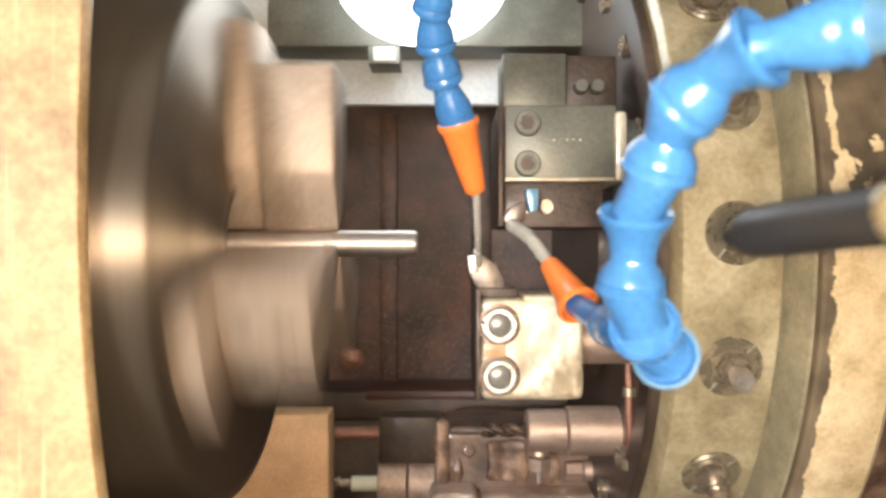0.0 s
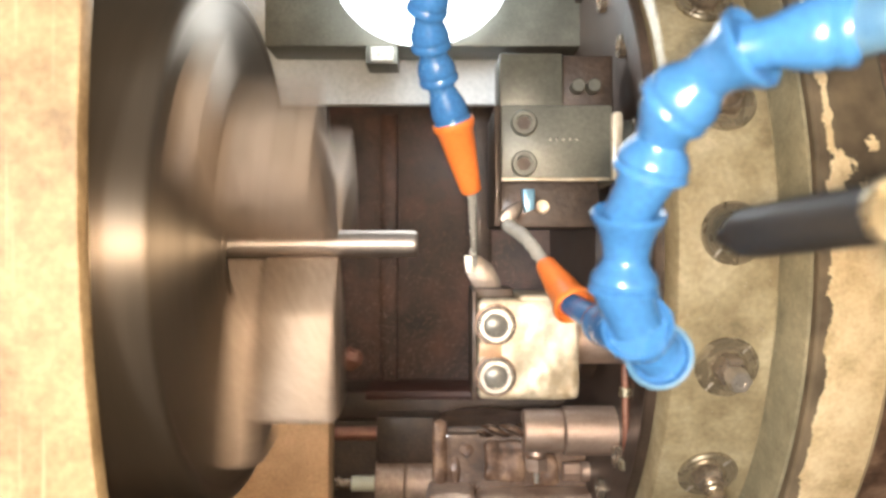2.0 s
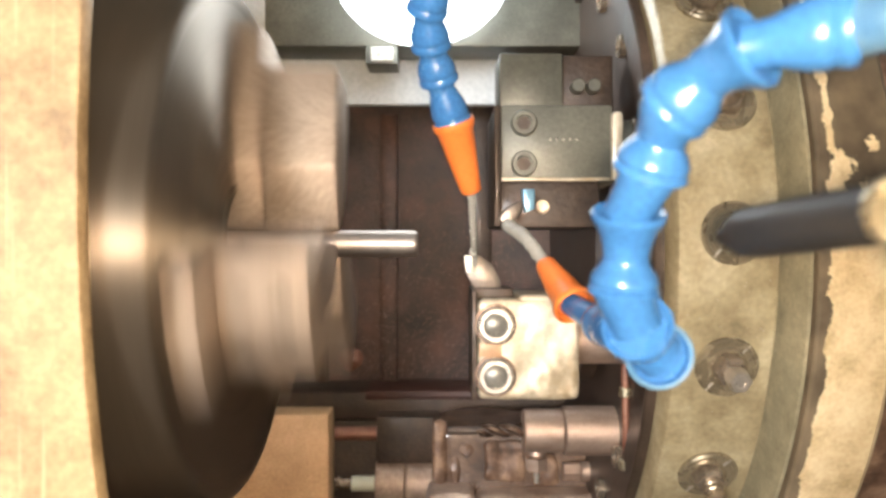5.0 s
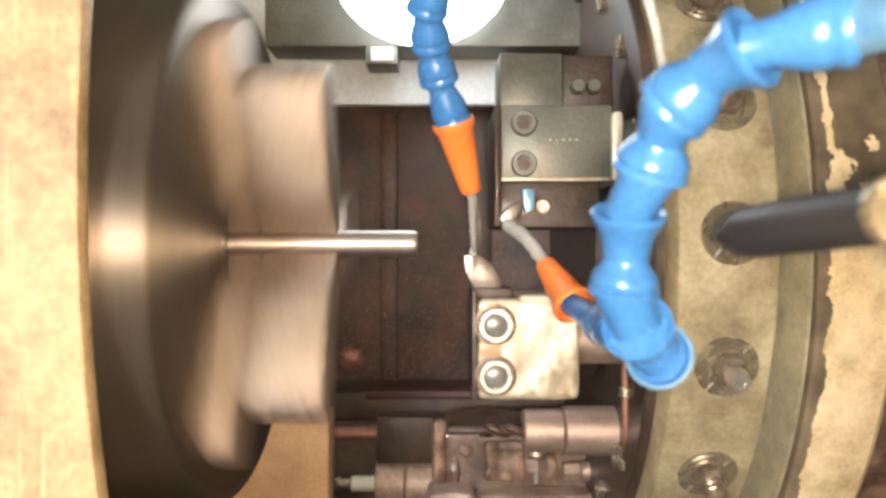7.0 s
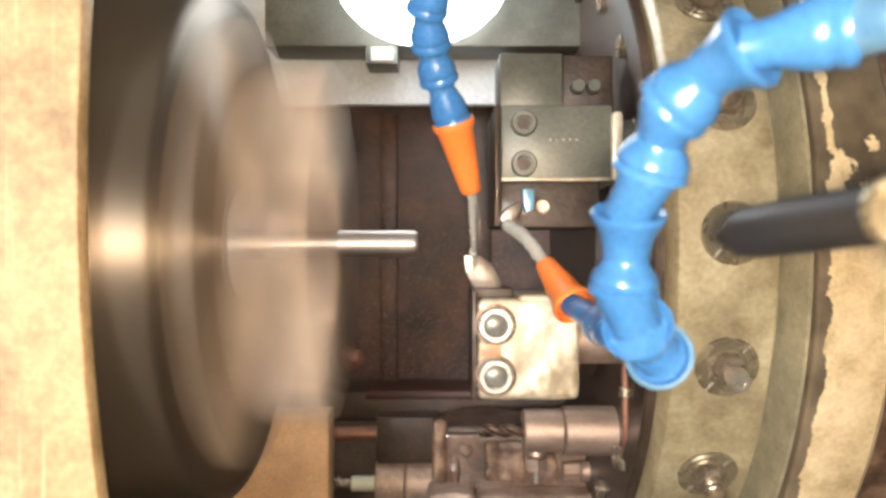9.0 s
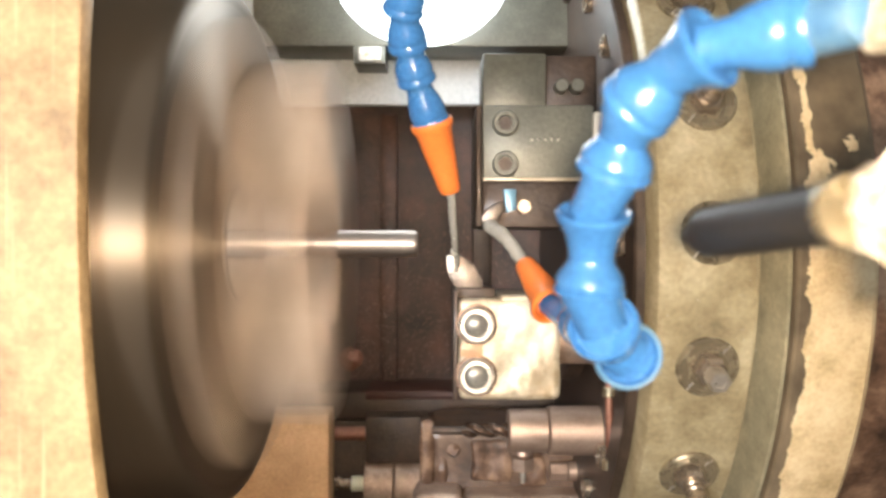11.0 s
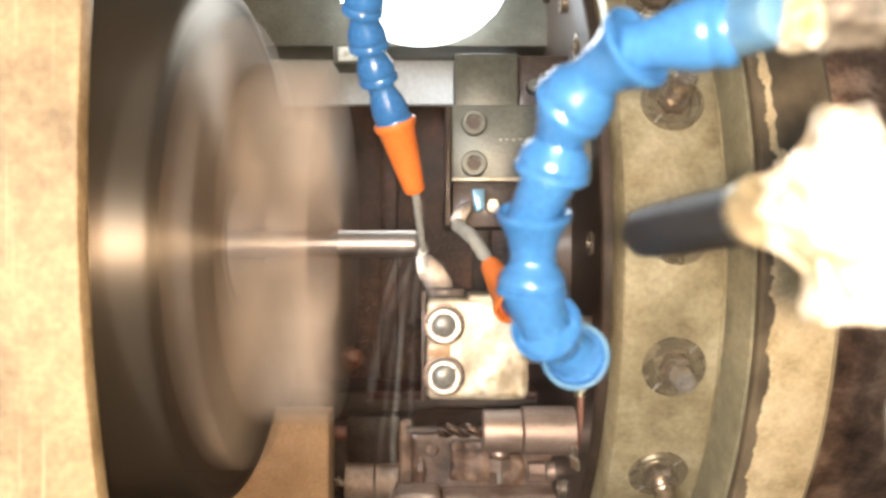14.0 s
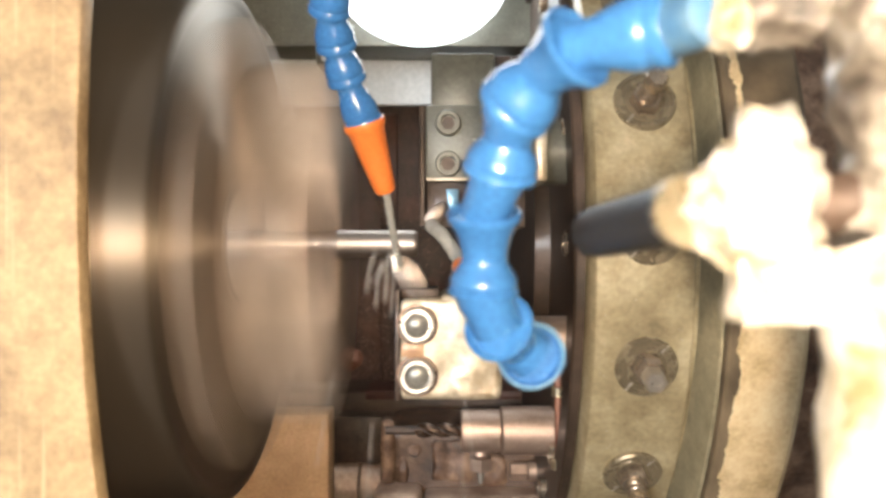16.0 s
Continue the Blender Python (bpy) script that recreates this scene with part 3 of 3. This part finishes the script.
def lower_station():
    t = thing("tool_station", "rusty brown cast tool station with oil nipple", "tool station", (50, 140, -150))
    bm = box(1, 104, 130, 190, -172, -121, 6, segs=3)
    bmesh.ops.subdivide_edges(bm, edges=bm.edges[:], cuts=6, use_grid_fill=True)
    for v in bm.verts:
        v.co += Vector(noise.noise_vector(v.co / 12.0)) * 2.4
    part("casting", bm, M["castbrown"], t, "oily dark brown casting")
    for x0, x1, z0, z1, y in ((-5, 4, -158, -116, 128), (29, 56, -156, -129, 126), (62, 78, -160, -139, 128), (6, 14, -160, -140, 129)):
        bm = box(x0, x1, y, 146, z0, z1, 3, segs=3)
        bmesh.ops.subdivide_edges(bm, edges=bm.edges[:], cuts=4, use_grid_fill=True)
        for v in bm.verts:
            v.co += Vector(noise.noise_vector(v.co / 7.0)) * 1.8
        part("web", bm, M["rust"], t, "rough rusty web")
    part("boss", crumple(turned((17, 140, -136), (0, -1, 0), [(0, 0), (0, 6.4), (9, 5.4), (11, 3.6), (11, 0)], 24), 0.8, 4.0), M["rust"], t, "rusty boss")
    nip = part("nipple", turned((59.3, 96, -124), (0, 0, -1), [(0, 0), (0, 4.6), (3, 6.2), (5, 6.2), (7, 4), (9.5, 4)], 20), M["pink"], t, "oily pipe nipple")
    part("nut", turned((59.3, 96, -131), (0, 0, -1), [(0, 0), (0, 7.4), (7, 7.4), (8, 6.4), (8, 0)], 6), M["pink"], nip)
    part("stem", rod((59.3, 96, -138), (59.3, 96, -147), 2.2, 1.6), M["screw"], nip)
    part("bracket", box(54, 65, 98, 130, -140, -126, 2), M["rust"], t)
    part("union", rod((79.5, 121, -147), (90.5, 121, -147), 5.8, seg=6), M["pink"], t)
    part("union", rod((91, 121, -147), (103.5, 121, -147), 6.2, seg=24), M["pink"], t)
    for x0, x1, z in ((-9, 22.5, -160.5), (23.5, 104, -163)):
        bm = box(x0, x1, 106, 138, -190, z + 3, 5, segs=4)
        bmesh.ops.subdivide_edges(bm, edges=bm.edges[:], cuts=4, use_grid_fill=True)
        for v in bm.verts:
            v.co += Vector(noise.noise_vector(v.co / 7.0)) * 0.7
        part("clamp_plate", bm, M["pale"], t, "pitted pale clamp plate")
    part("stem_to_drum", box(96, 110, 130, 185, -165, -120, 2), M["dark"], t)
    CARRIED.append(t)
    t = thing("sliding_block", "dark iron block on the guide rods", "sliding block", (-25, 205, -160))
    part("upper_block", box(-48, -1, 192, 236, -163, -128, 1.5), M["dark"], t)
    part("bush", rod((-49, 205, -181), (-27, 205, -181), 18.5, seg=48, ch=1), M["pale"], t, "pitted pale bush")
    part("bush", rod((-26.5, 205, -181), (-5, 205, -181), 18.2, seg=48, ch=1.4), M["pale"], t, "pitted pale bush")
    part("link", box(-6, 100, 194, 236, -163, -132, 2), M["dark"], t)
    CARRIED.append(t)


def boring_bar():
    t = thing("boring_bar_holder", "long grey rectangular boring bar holder", "tool holder", (0, 170, 155))
    part("bar", box(-122, 98, 152, 190, 138, 176, 1.5), M["grey"], t)
    part("label_plate", box(-48, -33, 149.5, 151.8, 127.5, 137, 0.6), M["tape"], t, "small white plate")
    part("plate_bracket", box(-52, -30, 152, 180, 126, 138.2, 0.6), M["grey"], t)
    CARRIED.append(t)


# ---- the coolant system ----


def hose_segment(a, b, k=1.0):
    """A socket that swells from its waist at a to a dome and a rim at b, where the next ball sits in it."""
    d = b - a
    n = d.length
    prof = [(-n * 0.12, 0), (-n * 0.12, 5.6), (n * 0.06, 5.5), (n * 0.22, 5.9), (n * 0.42, 7.3), (n * 0.58, 8.1), (n * 0.70, 8.35), (n * 0.76, 8.2),
            (n * 0.79, 7.95), (n * 0.83, 8.3), (n * 0.92, 8.75), (n * 1.0, 8.6), (n * 1.03, 8.1), (n * 1.0, 7.3), (n * 0.9, 7.1), (n * 0.9, 0)]
    return turned(a, d, [(q, r * k) for q, r in prof], 40)


def hose_flare(a, b, k=1.0):
    """A socket open at a, which narrows to its waist at b."""
    d = b - a
    n = d.length
    prof = [(n * 0.1, 0), (n * 0.1, 7.2), (0, 7.8), (-0.4, 8.5), (0, 8.95), (n * 0.12, 8.9), (n * 0.2, 8.3), (n * 0.5, 6.7), (n * 0.85, 5.7), (n * 1.1, 5.6), (n * 1.1, 0)]
    return turned(a, d, [(q, r * k) for q, r in prof], 40)


def hose_ball(a, b, r0, r1):
    d = b - a
    n = d.length
    return turned(a, d, [(-n * 0.2, 0), (-n * 0.2, r0), (n * 0.15, r0 * 1.02), (n * 0.5, (r0 + r1) / 2), (n * 1.1, r1), (n * 1.1, 0)], 40)


def nozzle(t, rim, tip, k=1.0):
    rim, tip = Vector(rim), Vector(tip)
    n = (tip - rim).length
    p = part("nozzle", turned(rim, tip - rim, [(3, 0), (3, 6.0), (0.4, 6.9), (0, 7.6), (0.4, 8.2), (1.6, 8.4), (3, 8.0), (4.2, 7.2), (n * 0.45, 6.1), (n * 0.9, 4.5), (n - 0.6, 4.2), (n, 3.6), (n, 1.9), (n - 3, 1.8), (n - 3, 0)], 40),
             M["orange"], t, "orange plastic nozzle")
    return p


def hoses():
    t = thing("coolant_hose", "blue segmented plastic coolant hose with orange nozzle", "coolant hose", (60, -180, 0), "coolant hoses")
    # waists and rims of the sockets, from the valve down to the elbow
    at = dict(
        end=Vector((81.1, -232, 37.5)),
        collar=Vector((77.9, -221, 38.6)),
        open_upper=Vector((62.6, -213, 37.3)),
        waist_upper=Vector((56.8, -206, 33.9)),
        rim_upper=Vector((51.6, -198, 28.0)),
        waist_mid=Vector((50.6, -193.5, 23.0)),
        rim_mid=Vector((49.0, -189, 14.9)),
        open_lower=Vector((45.8, -183, 6.2)),
        waist_lower=Vector((46.1, -179, -4.0)),
        rim_lower=Vector((45.9, -177, -13.2)),
        cup_elbow=Vector((49.6, -175.5, -21.6)),
        waist_elbow=Vector((56.0, -162, -28.2)),
        cup_end=Vector((59.6, -161, -31.0)),
        waist_end=Vector((59.5, -141, -30.5)),
    )
    part("segment", hose_ball(at["end"], at["collar"], 5.4, 5.8), M["worn"], t, "dull worn end piece")
    part("segment", hose_segment(at["open_upper"], at["collar"], 0.86), M["blue"], t)
    part("segment", hose_flare(at["open_upper"], at["waist_upper"]), M["blue"], t)
    part("segment", hose_segment(at["waist_upper"], at["rim_upper"]), M["blue"], t)
    part("segment", hose_ball(at["rim_upper"], at["waist_mid"], 7.0, 5.8), M["blue"], t)
    part("segment", hose_segment(at["waist_mid"], at["rim_mid"]), M["blue"], t)
    part("ball", hose_ball(at["rim_mid"], at["open_lower"], 6.4, 5.8), M["blue"], t)
    part("segment", hose_flare(at["open_lower"], at["waist_lower"]), M["blue"], t)
    part("segment", hose_segment(at["waist_lower"], at["rim_lower"]), M["blue"], t)
    part("segment", hose_ball(at["rim_lower"], at["cup_elbow"], 6.9, 6.2), M["blue"], t)
    part("segment", hose_flare(at["cup_elbow"], at["waist_elbow"]), M["blue"], t)
    end = part("segment", hose_flare(at["cup_end"], at["waist_end"], 1.03), M["blue"], t)
    part("ball", hose_ball(at["waist_elbow"], at["cup_end"], 6.6, 6.6), M["blue"], t)
    part("rim", turned(at["cup_end"], at["waist_end"] - at["cup_end"], [(-0.5, 8.0), (-0.9, 8.7), (-0.4, 9.2), (0.6, 9.3), (0.8, 8.6), (-0.5, 8.0)], 40), M["palerim"], end, "pale worn rim")
    neck = Vector((56.6, -103, -28.4))
    part("segment", hose_segment(at["waist_end"], neck, 0.86), M["blue"], t)
    part("neck", hose_ball(neck, Vector((51.6, -78.4, -24.3)), 5.0, 4.8), M["blue"], t)
    nozzle(t, (51.8, -79, -24.6), (43.4, -57, -8.7))
    CARRIED.append(t)
    u = thing("coolant_hose", "blue segmented plastic coolant hose aimed straight down", "coolant hose", (0, -90, 90), "coolant hoses")
    path = [(92, -232, 96), (70, -220, 116), (45, -190, 124), (20, -150, 116), (3, -118, 98), (-3.6, -102, 83), (-3.2, -94.1, 74.6), (-0.8, -84.9, 63.6), (3.6, -77.2, 51)]
    pts = spline(path, 13.4)
    for a, b in zip(pts, pts[1:]):
        part("segment", hose_segment(a, b, 0.86), M["blue"], u)
    part("segment", hose_segment(pts[-1], Vector((6.0, -73.6, 45)), 0.86), M["blue"], u)
    nozzle(u, (5.4, -74.5, 47.0), (13.1, -62.7, 20.4))
    CARRIED.append(u)


def coolant():
    t = thing("coolant_jet", "milky coolant jet falling from the upper nozzle", "coolant jet", (14, -45, 8), "coolant jets")
    pts = spline([(13.1, -62.7, 21), (14.0, -52, 12), (15.0, -40, 2), (15.8, -27, -5), (16.5, -18, -10.5)], 1.2)
    part("stream", tube(pts, [1.75 - 0.012 * i for i in range(len(pts))], 14, rough=0.3), M["coolant"], t)
    CARRIED.append(t)
    t = thing("coolant_jet", "milky coolant jet rising from the lower nozzle", "coolant jet", (35, -40, 2), "coolant jets")
    pts = spline([(43.6, -57.4, -9), (40.4, -51, -3.4), (36.6, -44, 2.4), (32.4, -33, 6.6), (30.8, -28.5, 8.0)], 1.2)
    part("stream", tube(pts, [2.7 + 0.02 * i for i in range(len(pts))], 14, rough=0.2), M["coolant"], t)
    CARRIED.append(t)


def valve():
    t = thing("coolant_valve", "coolant valve wrapped in white film with black sleeve", "coolant valve", (76, -235, 0))
    part("lever", turned((69.0, -181, 0.6), (75.6 - 69.0, -57, 3.0), [(0, 0), (0.3, 2.0), (3, 2.6), (5.5, 3.2), (8, 4.6), (11, 5.5), (16, 5.7), (30, 5.6), (57, 5.2), (57.4, 0)], 40), M["rubber"], t, "black rubber sleeve")
    part("lever_screw", turned((71.0, -185.0, 0.6), (-0.2, -1, 0.1), [(0, 0), (0, 1.7), (1, 1.5), (1.6, 0)], 20), M["rubber"], t)
    part("collar", turned((75.4, -236.5, 3.6), (6, -50, 2.6), [(0, 0), (0, 5.9), (1.6, 6.1), (2.6, 5.9), (2.6, 0)], 40), M["brass"], t, "dull brass collar")
    bm = turned((75.6, -239.5, 3.8), (1.0, -0.45, 0.02), [(0, 0), (0.2, 5), (2, 6.3), (4, 7.5), (6.5, 11), (10, 14.5), (14, 15), (16.5, 12), (18, 6), (18.2, 0)], 64)
    bmesh.ops.subdivide_edges(bm, edges=bm.edges[:], cuts=2, use_grid_fill=True)
    part("wrapping", crumple(bm, 2.6, 4.5), M["tape"], t, "crumpled white film wrapping")
    bm = box(80.0, 93, -250, -243, -13.5, -2, 0.5)
    bmesh.ops.subdivide_edges(bm, edges=bm.edges[:], cuts=6, use_grid_fill=True)
    part("loose_end", crumple(bm, 1.0, 5.0), M["tape"], t, "loose end of white film")
    bm = turned((81.5, -233, 37), (1, -0.2, -0.25), [(0, 0), (0, 4.6), (2, 5.6), (5, 5.2), (7, 4.6), (8, 0)], 48)
    bmesh.ops.subdivide_edges(bm, edges=bm.edges[:], cuts=2, use_grid_fill=True)
    part("upper_wrapping", crumple(bm, 1.2, 4.0), M["tape"], t, "crumpled white film round the hose end")
    bm = tube(spline([(107, -244, -5), (106, -246, -16), (107, -243, -60), (118, -230, -150), (190, -180, -262), (240, -60, -262)], 4), [11.5] * 200, 24, rough=0.2)
    part("supply_pipe", crumple(bm, 1.2, 8.0), M["tape"], t, "yellowed wrapped supply pipe")
    bm = tube(spline([(108, -244, -1), (109, -243, 14), (109, -242, 30), (104, -240, 52), (100, -236, 80), (98, -234, 92)], 2.5), [11.0] * 80, 32, rough=0.2)
    part("upper_pipe", crumple(bm, 1.6, 6.0), M["foil"], t, "pipe wrapped in greasy creased film")
    bm = tube(spline([(86, -236, 35), (93, -238, 36), (99, -240, 33)], 2.5), [5.2] * 12, 24, rough=0.25)
    part("valve_body", crumple(bm, 1.0, 5.0), M["foil"], t, "film-wrapped valve neck")
    part("cross_pipe", rod((90, -240, 4), (110, -246, 6), 5.0), M["dark"], t)
    CARRIED.append(t)


def chips():
    """Swarf clinging to the guard and ledge."""
    rng = random.Random(5)
    bm = bmesh.new()
    for _ in range(5600):
        x, z = rng.uniform(-95, 60), rng.uniform(-112, 40)
        if rng.random() < (z + 112) / 190:
            continue
        y = 261.6 if not (-52 < x < -38) else 251.6
        s = rng.uniform(0.25, 0.6) if rng.random() < 0.8 else rng.uniform(0.5, 0.95)
        a = rng.uniform(0, 6.3)
        c = Vector((x, y - s * 0.4, z))
        vs = [bm.verts.new(c + Vector((math.cos(a + k * 1.7) * s * rng.uniform(0.5, 1.3), rng.uniform(-0.8, 0.5), math.sin(a + k * 1.7) * s))) for k in range(4)]
        for q in ((0, 1, 2), (0, 2, 3), (0, 1, 3), (1, 2, 3)):
            bm.faces.new([vs[i] for i in q])
    me = finish(bm, M["chip"], Vector((0, 260, -112)), "swarf", flat=True)
    ob = new("swarf", me)
    ob.location = W(0, 260, -112)
    tagged(ob, "fine brown steel chips stuck on oily guard", "swarf", kind="stuff")


DROPS = []


def drops():
    """Coolant thrown off where the jet meets the turning bar: (drop, leaving time, velocity)."""
    rng = random.Random(11)
    first = None
    for k in range(160):
        if first is None:
            first = thing("coolant_drop", "small milky coolant drop flung off the bar", "coolant drop", (15, -30, -4), "coolant drops")
            bm = turned((15, -30, -5.6), (0, 0, 1), [(0, 0), (0.4, 1.0), (1.2, 1.6), (2.4, 1.5), (4.0, 0.8), (5.4, 0)], 12)
            part("bead", bm, M["spray"], first)
            ob = first
        else:
            ob = copy_thing(first, Matrix.Translation(W(15, -30, -4)))
            ORIGIN[ob.name] = Vector((15, -30, -4))
        DROPS.append((ob, 13.4 + 2.55 * k / 159, Vector((rng.gauss(-110, 130), rng.uniform(-60, 60), rng.gauss(110, 260)))))


def specks():
    """Fine bright chips stuck in the oil on the drum's rim."""
    rng = random.Random(8)
    bm = bmesh.new()
    for _ in range(420):
        c = ring_point(198.3, rng.uniform(-50, 60), rng.uniform(100, 143))
        q = rng.uniform(0.15, 0.5)
        vs = [bm.verts.new(c + Vector((rng.uniform(-1, 1), rng.uniform(-0.8, 0.4), rng.uniform(-1, 1))) * q) for _ in range(4)]
        for f in ((0, 1, 2), (0, 2, 3), (0, 1, 3), (1, 2, 3)):
            bm.faces.new([vs[i] for i in f])
    o = Vector((120, CY, 0))
    ob = new("swarf", finish(bm, M["screw"], o, "swarf", flat=True))
    ob.location = W(*o)
    ORIGIN[ob.name] = o
    CARRIED.append(tagged(ob, "fine bright chips stuck on oily drum", "swarf", kind="stuff"))


machine_bed()
headstock()
CHUCK = chuck()
BAR = workpiece()
slide_rods()
work_light()
turret()
turret_housing()
turning_tool_holder()
facing_tool_holder()
drill_holder()
lower_station()
boring_bar()
hoses()
coolant()
valve()
chips()
specks()
drops()


# ---- movement ----
# the slide's travel towards the chuck, in millimetres
TRAVEL = [(0.0, 0.0), (0.4, -1.0), (1.0, -1.0), (1.5, -1.72), (9.3, -1.72), (9.9, -2.1), (10.5, -5.9), (11.0, -10.1), (11.3, -10.5), (11.6, -10.7), (12.0, -12.5)]
TRAVEL += [(12.0 + 0.5 * k, -12.5 - 2.94 * k) for k in range(1, 9)]

# the jaws' angle at half seconds while the spindle turns slowly, in degrees within their third of a turn
SLOW = [(0.0, -30), (0.5, -17), (1.0, -2), (1.5, 6), (2.0, 34), (2.5, 56), (3.0, -55), (3.5, -28), (4.0, -30), (4.5, -25), (5.0, -20), (5.5, -30), (6.0, -40),
        (6.5, 54), (7.0, -60), (7.5, -32), (8.0, -25), (8.5, -5)]


def spindle_angles():
    """The angle at each of the clip's thirtieths of a second."""
    marks, a = [(0.0, SLOW[0][1])], SLOW[0][1]
    for (_, p), (t, q) in zip(SLOW, SLOW[1:]):
        step = (q - p) % 120
        while step < 100:
            step += 120
        a += step
        marks.append((t, a))
    out = []
    for i in range(0, 481):
        t = i / 30
        if t <= 8.5:
            for (t0, a0), (t1, a1) in zip(marks, marks[1:]):
                if t0 <= t <= t1 + 1e-6:
                    ang = a0 + (a1 - a0) * (t - t0) / (t1 - t0)
                    break
        else:
            speed = 20 + min(1.0, (t - 8.5) / 0.5) * 65
            ang = out[-1][1] + speed
        out.append((t, ang))
    return out


def slide_at(t):
    for (t0, a), (t1, b) in zip(TRAVEL, TRAVEL[1:]):
        if t <= t1:
            return a + (b - a) * (t - t0) / (t1 - t0)
    return TRAVEL[-1][1]


def motions():
    for ob, leave, v in DROPS:
        # each drop rides in the jet, leaves it at the bar, and falls into the tray
        rows = [(t, Matrix.Translation(W(15 + dx, -30, -4))) for t, dx in TRAVEL if t < leave - 0.05]
        x0 = 15 + slide_at(leave)
        for i in range(0, 16):
            q = i / 30
            z = -4 + v.z * q - 4905 * q * q
            rows.append((leave + q, Matrix.Translation(W(x0 + v.x * q, -30 + v.y * q, max(z, -258)))))
            if z < -258:
                break
        rest = rows[-1][1].copy()
        rows = [r for r in rows if r[0] < 15.95] + [(16.0, rest if leave < 15.6 else rows[min(len(rows) - 1, len([r for r in rows if r[0] < 15.95]))][1])]
        walk(ob, rows)
    for ob in CARRIED:
        o = ORIGIN[ob.name]
        walk(ob, [(t, Matrix.Translation(W(o.x + dx, o.y, o.z))) for t, dx in TRAVEL])
    angles = spindle_angles()
    for ob in (CHUCK, BAR):
        o = ORIGIN[ob.name]
        # a positive angle lifts the jaw that faces the front
        walk(ob, [(t, Matrix.Translation(W(o.x, o.y, o.z)) @ Matrix.Rotation(radians(-a), 4, "X")) for t, a in angles])


motions()
